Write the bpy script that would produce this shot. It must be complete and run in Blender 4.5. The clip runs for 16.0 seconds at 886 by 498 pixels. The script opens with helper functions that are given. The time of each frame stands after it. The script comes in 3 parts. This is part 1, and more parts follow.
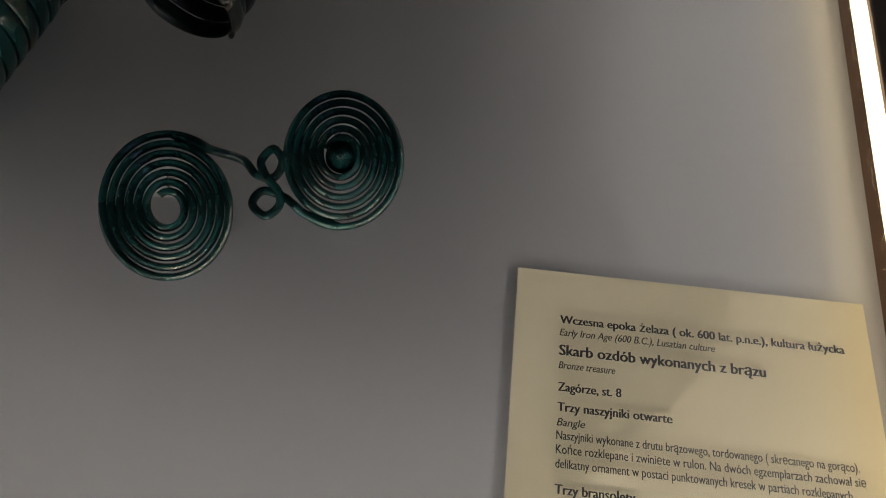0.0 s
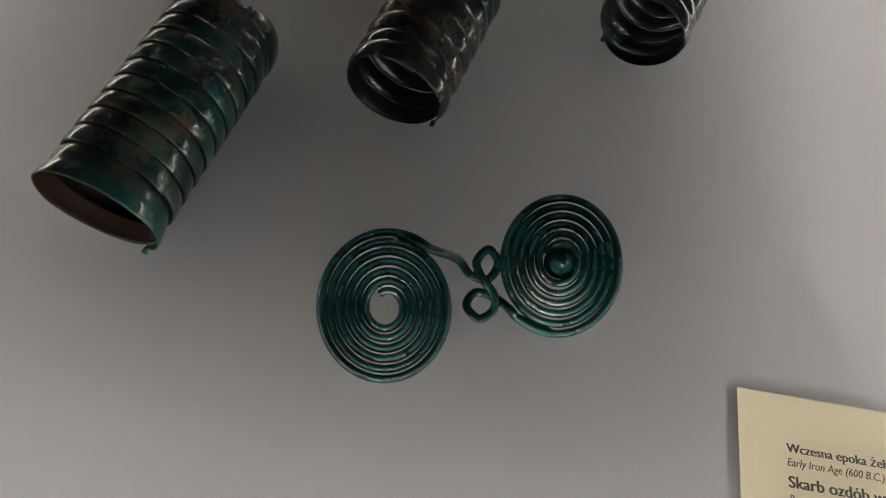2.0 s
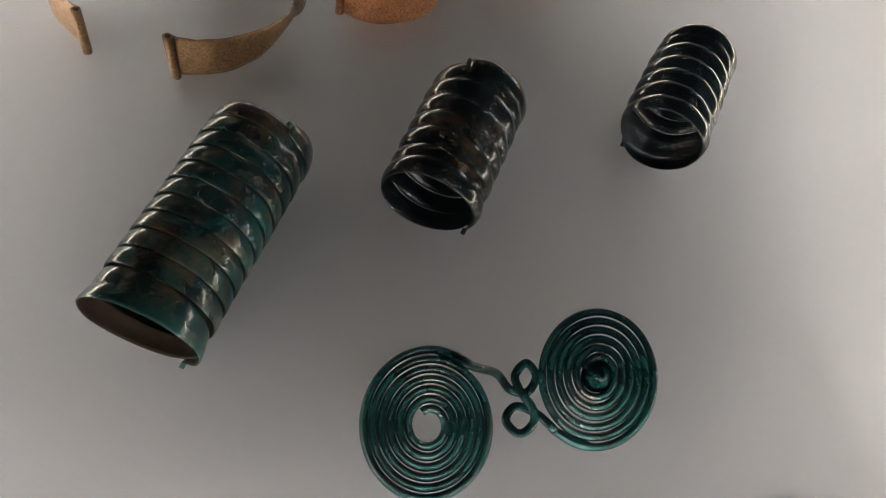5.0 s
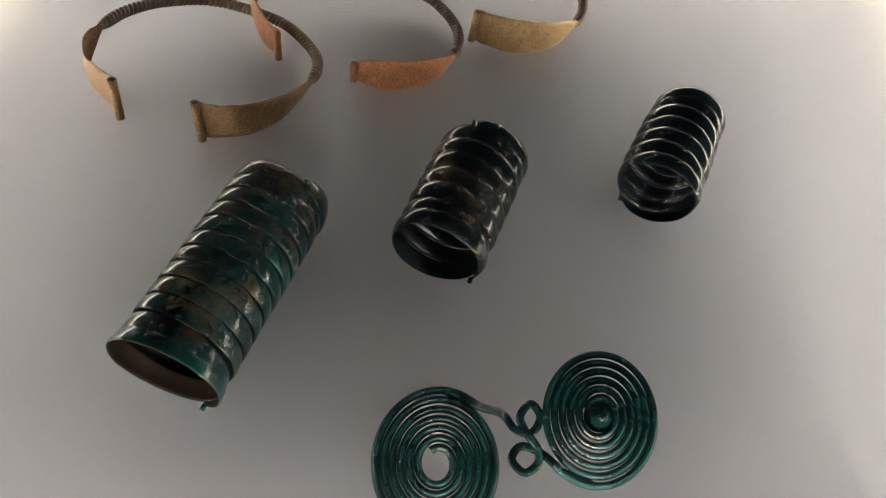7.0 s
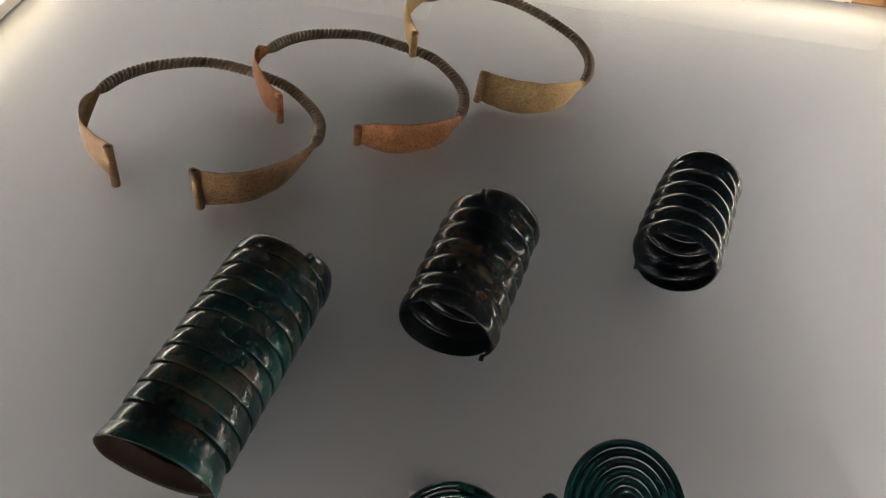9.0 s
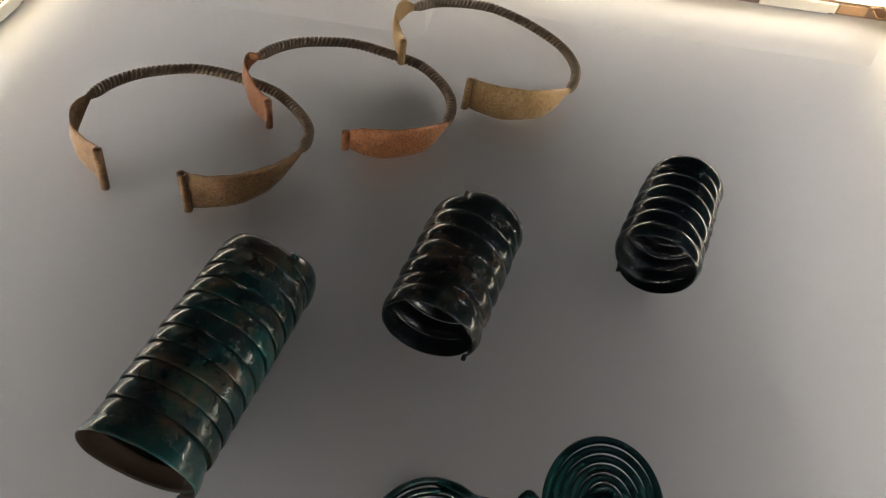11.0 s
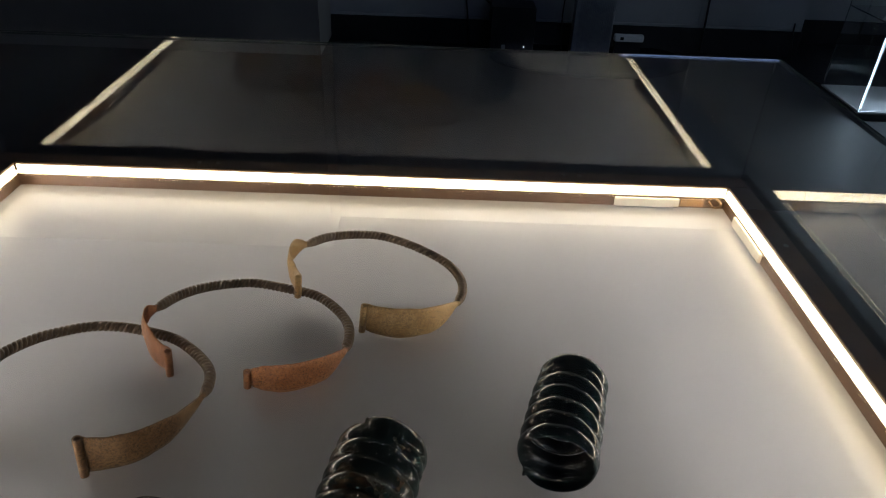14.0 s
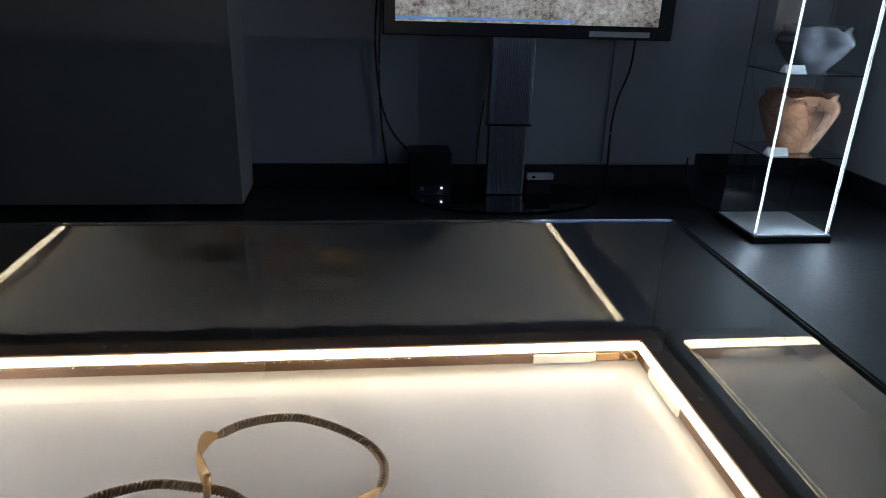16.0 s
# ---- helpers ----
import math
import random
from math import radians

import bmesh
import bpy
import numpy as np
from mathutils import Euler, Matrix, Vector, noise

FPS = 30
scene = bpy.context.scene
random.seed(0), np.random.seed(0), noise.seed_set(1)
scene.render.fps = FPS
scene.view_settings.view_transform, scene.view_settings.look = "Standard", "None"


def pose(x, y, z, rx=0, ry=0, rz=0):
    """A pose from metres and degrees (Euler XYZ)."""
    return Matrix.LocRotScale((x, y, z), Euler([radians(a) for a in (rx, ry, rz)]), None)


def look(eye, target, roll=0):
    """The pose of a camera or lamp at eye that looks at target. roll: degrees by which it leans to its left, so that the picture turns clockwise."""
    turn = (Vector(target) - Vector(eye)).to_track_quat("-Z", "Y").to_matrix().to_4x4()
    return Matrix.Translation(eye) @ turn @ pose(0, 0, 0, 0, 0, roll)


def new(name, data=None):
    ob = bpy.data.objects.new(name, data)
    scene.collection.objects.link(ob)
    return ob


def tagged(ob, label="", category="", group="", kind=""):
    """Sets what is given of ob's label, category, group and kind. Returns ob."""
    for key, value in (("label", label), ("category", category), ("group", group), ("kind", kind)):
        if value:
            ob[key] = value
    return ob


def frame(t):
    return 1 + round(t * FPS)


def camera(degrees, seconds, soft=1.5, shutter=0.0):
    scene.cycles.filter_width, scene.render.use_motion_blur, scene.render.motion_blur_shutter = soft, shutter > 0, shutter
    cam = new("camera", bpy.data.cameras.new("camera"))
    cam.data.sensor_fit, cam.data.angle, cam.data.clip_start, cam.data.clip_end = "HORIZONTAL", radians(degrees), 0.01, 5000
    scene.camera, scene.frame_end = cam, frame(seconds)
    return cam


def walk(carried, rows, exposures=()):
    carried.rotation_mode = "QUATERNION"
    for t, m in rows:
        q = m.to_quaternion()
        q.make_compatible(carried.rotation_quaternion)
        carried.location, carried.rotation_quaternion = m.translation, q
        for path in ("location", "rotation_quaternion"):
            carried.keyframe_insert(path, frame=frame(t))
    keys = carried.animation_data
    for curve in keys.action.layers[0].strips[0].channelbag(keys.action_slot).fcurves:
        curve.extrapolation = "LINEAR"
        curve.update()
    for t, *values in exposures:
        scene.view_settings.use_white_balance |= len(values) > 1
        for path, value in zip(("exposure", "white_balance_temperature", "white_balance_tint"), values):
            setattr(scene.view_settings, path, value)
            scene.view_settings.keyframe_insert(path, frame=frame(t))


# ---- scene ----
cam = camera(65.71, 16.0, soft=1.0)
PATH = [
    (0, (0.175, -0.2896, 1.0891), (0.1205, 0.5586, -0.7213), 4.68),
    (0.5, (0.1275, -0.282, 1.0893), (0.1157, 0.5971, -0.7071), 7.72),
    (1, (0.112, -0.2662, 1.0884), (0.0547, 0.5915, -0.7174), 6.54),
    (1.5, (0.0966, -0.2697, 1.0897), (0.0014, 0.6185, -0.6997), 5.61),
    (2, (0.0778, -0.2694, 1.0927), (-0.0211, 0.6422, -0.6847), 5.77),
    (2.5, (0.061, -0.2614, 1.095), (-0.0205, 0.6803, -0.6675), 7.10),
    (3, (0.0515, -0.2523, 1.0981), (-0.0253, 0.7316, -0.6414), 6.90),
    (3.5, (0.0444, -0.2426, 1.098), (-0.0171, 0.7475, -0.6386), 7.65),
    (4, (0.0436, -0.2392, 1.1004), (-0.0122, 0.7609, -0.6307), 8.21),
    (6.3, (0.0494, -0.2643, 1.1229), (-0.0508, 0.8566, -0.5305), 6.28),
    (6.5, (0.0497, -0.2647, 1.1223), (-0.0607, 0.8802, -0.5138), 5.96),
    (7, (0.0487, -0.2658, 1.1246), (-0.0752, 0.9063, -0.4912), 5.43),
    (7.5, (0.048, -0.2641, 1.1293), (-0.0879, 0.9387, -0.4629), 4.93),
    (8, (0.0438, -0.2509, 1.1274), (-0.0953, 0.9759, -0.446), 4.53),
    (8.5, (0.0386, -0.242, 1.1214), (-0.0999, 1.0066, -0.4348), 4.77),
    (11, (0.0482, -0.2487, 1.1205), (-0.0934, 1.0464, -0.3969), 5.03),
    (11.5, (0.0561, -0.2566, 1.1252), (-0.0795, 1.064, -0.3707), 4.83),
    (12, (0.0608, -0.262, 1.1317), (-0.0508, 1.1248, -0.305), 4.51),
    (12.5, (0.0601, -0.2585, 1.1355), (-0.0305, 1.2083, -0.2211), 3.59),
    (13, (0.062, -0.2564, 1.1389), (0.0001, 1.2958, -0.1208), 2.90),
    (13.5, (0.0622, -0.2554, 1.1427), (0.04, 1.357, -0.0404), 2.79),
    (14, (0.064, -0.2545, 1.1489), (0.0897, 1.4285, 0.0687), 2.42),
    (14.5, (0.0612, -0.2435, 1.1608), (0.1959, 1.4763, 0.1488), 3.63),
    (15, (0.0684, -0.2418, 1.1672), (0.2384, 1.5315, 0.2581), 3.33),
    (15.5, (0.0683, -0.2341, 1.1847), (0.2535, 1.5684, 0.3381), 3.35),
    (16, (0.0752, -0.2369, 1.1813), (0.3015, 1.6095, 0.4466), 1.94),
]
EXPOSURES = [(0.0, -1.75), (0.5, -1.42), (1.0, -1.18), (1.5, -0.92), (2.5, -0.66), (3.5, -0.3), (7.0, -0.2), (8.0, -0.58), (8.5, -0.58), (11.0, -0.6), (12.5, -0.85), (14.0, -0.82), (15.0, -0.72), (15.5, -0.62), (16.0, -0.3)]
walk(cam, [(t, look(eye, target, roll)) for t, eye, target, roll in PATH], EXPOSURES)

# ---- light of the room ----
DECK = 0.80                      # height of the display panel above the floor
LED = 8600.0                       # radiance of the warm diodes round the panel
world = bpy.data.worlds.new("room_air")
scene.world = world
world.use_nodes = True
world.node_tree.nodes["Background"].inputs[0].default_value = (0.25, 0.35, 0.6, 1)
world.node_tree.nodes["Background"].inputs[1].default_value = 0.02


def area_lamp(name, m, sx, sy, watts, colour):
    data = bpy.data.lights.new(name, "AREA")
    data.shape, data.size, data.size_y, data.energy, data.color = "RECTANGLE", sx, sy, watts, colour
    ob = new(name, data)
    ob.matrix_world = m
    return ob


# added cool fill lamp, out of view, that lifts the dim walls
area_lamp("unseen_fill", look((1.6, -2.88, 1.7), (1.2, 3.0, 0.9)), 1.0, 1.5, 8.0, (0.36, 0.52, 1.0))


# ---- materials ----
def material(name, build=None, base=(0.5, 0.5, 0.5), rough=0.5, metal=0.0, spec=0.5):
    m = bpy.data.materials.new(name)
    m.use_nodes = True
    nt = m.node_tree
    b = nt.nodes["Principled BSDF"]
    b.inputs["Base Color"].default_value = (*base, 1)
    b.inputs["Roughness"].default_value = rough
    b.inputs["Metallic"].default_value = metal
    b.inputs["Specular IOR Level"].default_value = spec
    if build:
        build(nt, b)
    return m


def coords(nt, scale=(1, 1, 1), kind="Object"):
    tc = nt.nodes.new("ShaderNodeTexCoord")
    mp = nt.nodes.new("ShaderNodeMapping")
    mp.inputs["Scale"].default_value = scale
    nt.links.new(tc.outputs[kind], mp.inputs["Vector"])
    return mp.outputs["Vector"]


def noise_tex(nt, vec, scale, detail=4.0, rough=0.55, distort=0.0):
    n = nt.nodes.new("ShaderNodeTexNoise")
    n.inputs["Scale"].default_value = scale
    n.inputs["Detail"].default_value = detail
    n.inputs["Roughness"].default_value = rough
    n.inputs["Distortion"].default_value = distort
    nt.links.new(vec, n.inputs["Vector"])
    return n.outputs["Fac"]


def ramp(nt, fac, stops):
    r = nt.nodes.new("ShaderNodeValToRGB")
    e = r.color_ramp.elements
    while len(e) < len(stops):
        e.new(0.5)
    for el, (p, c) in zip(e, stops):
        el.position = p
        el.color = (*c, 1) if len(c) == 3 else c
    nt.links.new(fac, r.inputs["Fac"])
    return r.outputs["Color"]


def grey(v):
    return (v, v, v)


def mix(nt, fac, a, b):
    m = nt.nodes.new("ShaderNodeMix")
    m.data_type = "RGBA"
    for sock, v in ((m.inputs["Factor"], fac), (m.inputs["A"], a), (m.inputs["B"], b)):
        if isinstance(v, tuple):
            sock.default_value = (*v, 1)
        elif isinstance(v, float):
            sock.default_value = v
        else:
            nt.links.new(v, sock)
    return m.outputs["Result"]


def bump(nt, b, height, strength, distance):
    n = nt.nodes.new("ShaderNodeBump")
    n.inputs["Strength"].default_value = strength
    n.inputs["Distance"].default_value = distance
    nt.links.new(height, n.inputs["Height"])
    nt.links.new(n.outputs["Normal"], b.inputs["Normal"])


def mottled(name, c1, c2, scale, rough=(0.5, 0.6), metal=0.0, spec=0.5, fine=None, depth=0.0, lo=0.35, hi=0.65):
    """A surface of two tones at a large and a small scale, with fine relief."""
    def build(nt, b):
        v = coords(nt)
        big = noise_tex(nt, v, scale, 3)
        small = noise_tex(nt, v, fine or scale * 9, 5, 0.65)
        tone = mix(nt, 0.35, big, small)
        nt.links.new(ramp(nt, tone, [(lo, c1), (hi, c2)]), b.inputs["Base Color"])
        nt.links.new(ramp(nt, small, [(0.3, grey(rough[0])), (0.7, grey(rough[1]))]), b.inputs["Roughness"])
        if depth:
            bump(nt, b, small, 0.6, depth)
    return material(name, build, metal=metal, spec=spec)


def satin_panel():
    def build(nt, b):
        v = coords(nt)
        grain = noise_tex(nt, v, 900, 2, 0.6)
        brush = noise_tex(nt, coords(nt, (0.6, 1, 1)), 1300, 2, 0.6)
        cloud = noise_tex(nt, v, 5, 3)
        nt.links.new(ramp(nt, cloud, [(0.3, (0.285, 0.28, 0.29)), (0.7, (0.315, 0.308, 0.315))]), b.inputs["Base Color"])
        nt.links.new(ramp(nt, grain, [(0.35, grey(0.40)), (0.7, grey(0.52))]), b.inputs["Roughness"])
        b.inputs["Coat Weight"].default_value = 1.0
        b.inputs["Coat Roughness"].default_value = 0.42
        b.inputs["Coat IOR"].default_value = 2.0
        n = nt.nodes.new("ShaderNodeBump")
        n.inputs["Strength"].default_value = 0.45
        n.inputs["Distance"].default_value = 0.00016
        nt.links.new(brush, n.inputs["Height"])
        nt.links.new(n.outputs["Normal"], b.inputs["Normal"])
        nt.links.new(n.outputs["Normal"], b.inputs["Coat Normal"])
    return material("satin_panel", build, spec=0.5)


def patina(name, dark, green, brown, rough, green_from=0.5, brown_from=0.62, end=None, metal=0.0):
    """Polished bronze under a dark green patina, with brown patches where the metal shows."""
    def build(nt, b):
        v = coords(nt)
        g = noise_tex(nt, v, 46, 8, 0.68, 0.3)
        br = noise_tex(nt, coords(nt, (1, 1.3, 1)), 34, 8, 0.7, 0.2)
        fine = noise_tex(nt, v, 800, 3, 0.6)
        col = mix(nt, ramp(nt, g, [(green_from - 0.08, grey(0)), (green_from + 0.12, grey(1))]), dark, green)
        speck = noise_tex(nt, coords(nt, (1, 1, 2)), 260, 5, 0.7, 0.4)
        worn = mix(nt, 0.33, br, speck)
        col = mix(nt, ramp(nt, worn, [(brown_from - 0.07, grey(0)), (brown_from + 0.13, grey(0.9))]), col, brown)
        col = mix(nt, ramp(nt, speck, [(0.52, grey(0)), (0.70, grey(0.45))]), col, (dark[0] * 1.5, dark[1] * 1.5, dark[2] * 1.5))
        if end:
            sep = nt.nodes.new("ShaderNodeSeparateXYZ")
            nt.links.new(v, sep.inputs[0])
            add = nt.nodes.new("ShaderNodeMath")
            add.operation = "MULTIPLY_ADD"
            nt.links.new(g, add.inputs[0])
            add.inputs[1].default_value = 0.05
            nt.links.new(sep.outputs["Y"], add.inputs[2])
            col = mix(nt, ramp(nt, add.outputs[0], [(0.022, grey(0.7)), (end, grey(0))]), col, (0.007, 0.045, 0.038))
        col = mix(nt, ramp(nt, fine, [(0.70, grey(0)), (0.85, grey(0.3))]), col, (0.03, 0.06, 0.05))
        nt.links.new(col, b.inputs["Base Color"])
        nt.links.new(ramp(nt, fine, [(0.3, grey(rough)), (0.75, grey(rough + 0.06))]), b.inputs["Roughness"])
        bump(nt, b, mix(nt, 0.15, g, fine), 0.25, 0.00015)
    return material(name, build, metal=metal, spec=0.5)


def old_bronze(name, c1, c2, c3, rough=0.46, metal=0.7):
    """Dull old bronze: cloudy tones, dark pits and speckles, a few pale scuffs."""
    def build(nt, b):
        v = coords(nt)
        big = noise_tex(nt, v, 55, 6, 0.65, 0.5)
        fine = noise_tex(nt, v, 620, 5, 0.75)
        pits = noise_tex(nt, coords(nt, (1, 1, 1.6)), 190, 6, 0.8, 0.6)
        col = mix(nt, ramp(nt, big, [(0.38, grey(0)), (0.62, grey(1))]), c1, c2)
        col = mix(nt, ramp(nt, fine, [(0.46, grey(0)), (0.66, grey(0.8))]), col, c3)
        col = mix(nt, ramp(nt, pits, [(0.56, grey(0)), (0.68, grey(0.85))]), col, (c3[0] * 0.45, c3[1] * 0.45, c3[2] * 0.5))
        col = mix(nt, ramp(nt, pits, [(0.30, grey(0.45)), (0.40, grey(0))]), col, (c2[0] * 1.35, c2[1] * 1.35, c2[2] * 1.4))
        nt.links.new(col, b.inputs["Base Color"])
        nt.links.new(ramp(nt, fine, [(0.3, grey(rough - 0.1)), (0.7, grey(rough + 0.18))]), b.inputs["Roughness"])
        bump(nt, b, mix(nt, 0.4, fine, pits), 0.7, 0.0006)
    return material(name, build, metal=metal)


def emitter(name, colour, strength):
    def build(nt, b):
        b.inputs["Emission Color"].default_value = (*colour, 1)
        b.inputs["Emission Strength"].default_value = strength
    return material(name, build, base=(0.6, 0.6, 0.55), rough=0.4)


def clear_glass(name, tint, rough=0.0):
    def build(nt, b):
        b.inputs["Transmission Weight"].default_value = 1.0
        b.inputs["IOR"].default_value = 1.5
    return material(name, build, base=tint, rough=rough)


PANEL = satin_panel()
PAPER = mottled("cream_paper", (0.66, 0.58, 0.40), (0.70, 0.62, 0.44), 14, (0.6, 0.75), fine=300, depth=0.0001)
INK = material("black_ink", base=(0.012, 0.011, 0.012), rough=0.6)
WOOD = mottled("dark_brown_lath", (0.058, 0.027, 0.011), (0.095, 0.046, 0.019), 30, (0.45, 0.6), fine=300, depth=0.0003)
BLACK_FRAME = mottled("black_case_frame", (0.010, 0.009, 0.009), (0.018, 0.017, 0.017), 12, (0.35, 0.5), fine=200)
TAPE = mottled("cream_led_tape", (0.70, 0.62, 0.48), (0.80, 0.72, 0.58), 60, (0.4, 0.5))
CREAM_PLASTIC = mottled("cream_plastic", (0.72, 0.66, 0.54), (0.80, 0.74, 0.62), 50, (0.35, 0.45))
AMBER = material("amber_resin", base=(0.26, 0.14, 0.05), rough=0.3)
STEEL = mottled("dull_steel", (0.20, 0.18, 0.16), (0.30, 0.28, 0.25), 200, (0.35, 0.5), metal=1.0)
WARM_LED = emitter("warm_white_diode", (1.0, 0.93, 0.88), LED)
SLEEVE = emitter("glowing_silicone", (1.0, 0.82, 0.56), 12.0)
LENS_CAP = emitter("glowing_lens_cap", (1.0, 0.93, 0.84), 90.0)
GLASS = clear_glass("clear_glass", (0.97, 0.99, 0.98))
GREEN_EDGE = mottled("green_glass_edge", (0.02, 0.06, 0.035), (0.03, 0.09, 0.05), 40, (0.1, 0.2))
LONG_PATINA = patina("green_brown_patina", (0.002, 0.007, 0.008), (0.005, 0.030, 0.027), (0.105, 0.055, 0.024), 0.11, 0.50, 0.565, end=0.034)
DARK_PATINA = patina("black_green_patina", (0.003, 0.005, 0.005), (0.006, 0.018, 0.016), (0.10, 0.052, 0.024), 0.09, 0.56, 0.58)
DARKEST_PATINA = patina("glossy_black_patina", (0.003, 0.005, 0.006), (0.005, 0.016, 0.015), (0.02, 0.02, 0.016), 0.08, 0.56, 0.75)
# brown and black inner tones, darkened to carry the shade inside the coils
BROWN_INSIDE_SHADE = mottled("brown_inside_shade", (0.004, 0.003, 0.002), (0.013, 0.008, 0.005), 90, (0.6, 0.8), spec=0.03, fine=500, depth=0.0004)
BLACK_INSIDE_SHADE = patina("black_inside_shade", (0.002, 0.003, 0.003), (0.004, 0.008, 0.008), (0.012, 0.009, 0.006), 0.22, 0.56, 0.7)
BROOCH_PATINA = patina("teal_patina", (0.002, 0.009, 0.009), (0.006, 0.036, 0.033), (0.05, 0.036, 0.018), 0.10, 0.50, 0.72)
OLIVE_BRONZE = old_bronze("olive_bronze", (0.135, 0.074, 0.031), (0.22, 0.128, 0.060), (0.042, 0.026, 0.014))
COPPER_BRONZE = old_bronze("copper_brown_bronze", (0.22, 0.085, 0.032), (0.31, 0.138, 0.056), (0.07, 0.028, 0.014))
GOLD_BRONZE = old_bronze("golden_tan_bronze", (0.28, 0.172, 0.068), (0.36, 0.240, 0.110), (0.13, 0.08, 0.036))
ROD_BRONZE = old_bronze("twisted_grey_bronze", (0.10, 0.066, 0.040), (0.18, 0.125, 0.080), (0.035, 0.024, 0.015), 0.36)
WALL_PAINT = mottled("grey_blue_paint", (0.40, 0.41, 0.44), (0.46, 0.47, 0.50), 1.6, (0.75, 0.9), fine=60, depth=0.0006)
PIER_PAINT = mottled("grey_paint", (0.36, 0.34, 0.32), (0.42, 0.40, 0.38), 1.6, (0.75, 0.9), fine=60, depth=0.0006)
CEILING_PAINT = mottled("ceiling_paint", (0.05, 0.05, 0.055), (0.07, 0.07, 0.075), 2, (0.8, 0.9))
SKIRTING = mottled("black_skirting", (0.012, 0.012, 0.013), (0.02, 0.02, 0.022), 5, (0.4, 0.6))
FLOOR_TILE = mottled("dark_floor", (0.014, 0.015, 0.018), (0.026, 0.028, 0.033), 3, (0.5, 0.65), fine=40)
BLACK_PLASTIC = mottled("black_plastic", (0.008, 0.008, 0.009), (0.014, 0.014, 0.015), 20, (0.25, 0.4))
ALUMINIUM = mottled("ribbed_aluminium", (0.30, 0.31, 0.33), (0.38, 0.39, 0.41), 40, (0.35, 0.45), metal=0.9)
BLACK_GLASS = material("black_glass", base=(0.006, 0.006, 0.007), rough=0.05)
CABLE = material("black_cable", base=(0.01, 0.01, 0.01), rough=0.5)
WHITE_PLASTIC = mottled("white_plastic", (0.70, 0.71, 0.73), (0.78, 0.79, 0.80), 40, (0.35, 0.5))
COOL_LED = emitter("cool_white_diode", (0.62, 0.80, 1.0), 320.0)
WHITE_BOARD = mottled("white_board", (0.66, 0.68, 0.70), (0.72, 0.74, 0.76), 10, (0.45, 0.6))


def mended_clay():
    """Orange fired clay with smoke stains and the dark joints between its sherds."""
    def build(nt, b):
        v = coords(nt)
        vor = nt.nodes.new("ShaderNodeTexVoronoi")
        vor.feature = "DISTANCE_TO_EDGE"
        vor.inputs["Scale"].default_value = 14
        nt.links.new(v, vor.inputs["Vector"])
        big = noise_tex(nt, v, 9, 4)
        fine = noise_tex(nt, v, 110, 5, 0.7)
        col = ramp(nt, mix(nt, 0.3, big, fine), [(0.34, (0.22, 0.07, 0.026)), (0.5, (0.38, 0.17, 0.085)), (0.66, (0.52, 0.33, 0.21))])
        col = mix(nt, ramp(nt, vor.outputs["Distance"], [(0.010, grey(0.85)), (0.022, grey(0))]), col, (0.05, 0.03, 0.02))
        nt.links.new(col, b.inputs["Base Color"])
        bump(nt, b, fine, 0.5, 0.002)
    return material("orange_clay", build, rough=0.85)


RED_CLAY = mended_clay()
GREY_CLAY = mottled("grey_black_clay", (0.03, 0.033, 0.040), (0.15, 0.16, 0.185), 16, (0.6, 0.8), fine=120, depth=0.002)


def screen_picture():
    """A paused film of bare earth, with the player's blue bar along the lower edge."""
    def build(nt, b):
        v = coords(nt)
        big = noise_tex(nt, v, 5, 4, 0.6, 0.6)
        fine = noise_tex(nt, v, 55, 5, 0.75)
        tone = mix(nt, 0.5, big, fine)
        col = ramp(nt, tone, [(0.38, (0.04, 0.035, 0.03)), (0.47, (0.30, 0.29, 0.28)), (0.62, (0.62, 0.64, 0.66))])
        nt.links.new(col, b.inputs["Emission Color"])
        b.inputs["Emission Strength"].default_value = 0.8
    return material("screen_picture", build, base=(0.01, 0.01, 0.01), rough=0.2)


SCREEN = screen_picture()
BLUE_BAR = emitter("blue_player_bar", (0.10, 0.28, 0.75), 0.8)


# ---- mesh helpers ----
def mesh_from(name, verts, faces, smooth=False):
    me = bpy.data.meshes.new(name)
    me.from_pydata([tuple(v) for v in verts], [], faces)
    me.validate()
    if smooth:
        me.polygons.foreach_set("use_smooth", [True] * len(me.polygons))
    me.update()
    return me


def mesh_of(name, bm, smooth=False):
    bmesh.ops.recalc_face_normals(bm, faces=bm.faces)
    me = bpy.data.meshes.new(name)
    bm.to_mesh(me)
    bm.free()
    if smooth:
        me.polygons.foreach_set("use_smooth", [True] * len(me.polygons))
    return me


def part(name, me, mat, parent=None, label="", m=None):
    if isinstance(me, bmesh.types.BMesh):
        me = mesh_of(name, me)
    if not me.materials:
        me.materials.append(mat)
    ob = new(name, me)
    ob.parent = parent
    if m is not None:
        ob.matrix_basis = m
    return tagged(ob, label)


def empty(name, m, label, category, group="", kind=""):
    ob = new(name)
    ob.matrix_basis = m
    ob.empty_display_size = 0.05
    return tagged(ob, label, category, group, kind)


def box(lo, hi, bevel=0.0, segments=2):
    bm = bmesh.new()
    bmesh.ops.create_cube(bm, size=1)
    c = [(a + b) / 2 for a, b in zip(lo, hi)]
    s = [b - a for a, b in zip(lo, hi)]
    for v in bm.verts:
        v.co = Vector([c[i] + v.co[i] * s[i] for i in range(3)])
    if bevel:
        bmesh.ops.bevel(bm, geom=bm.edges[:], offset=bevel, segments=segments, affect="EDGES", profile=0.5)
    return bm


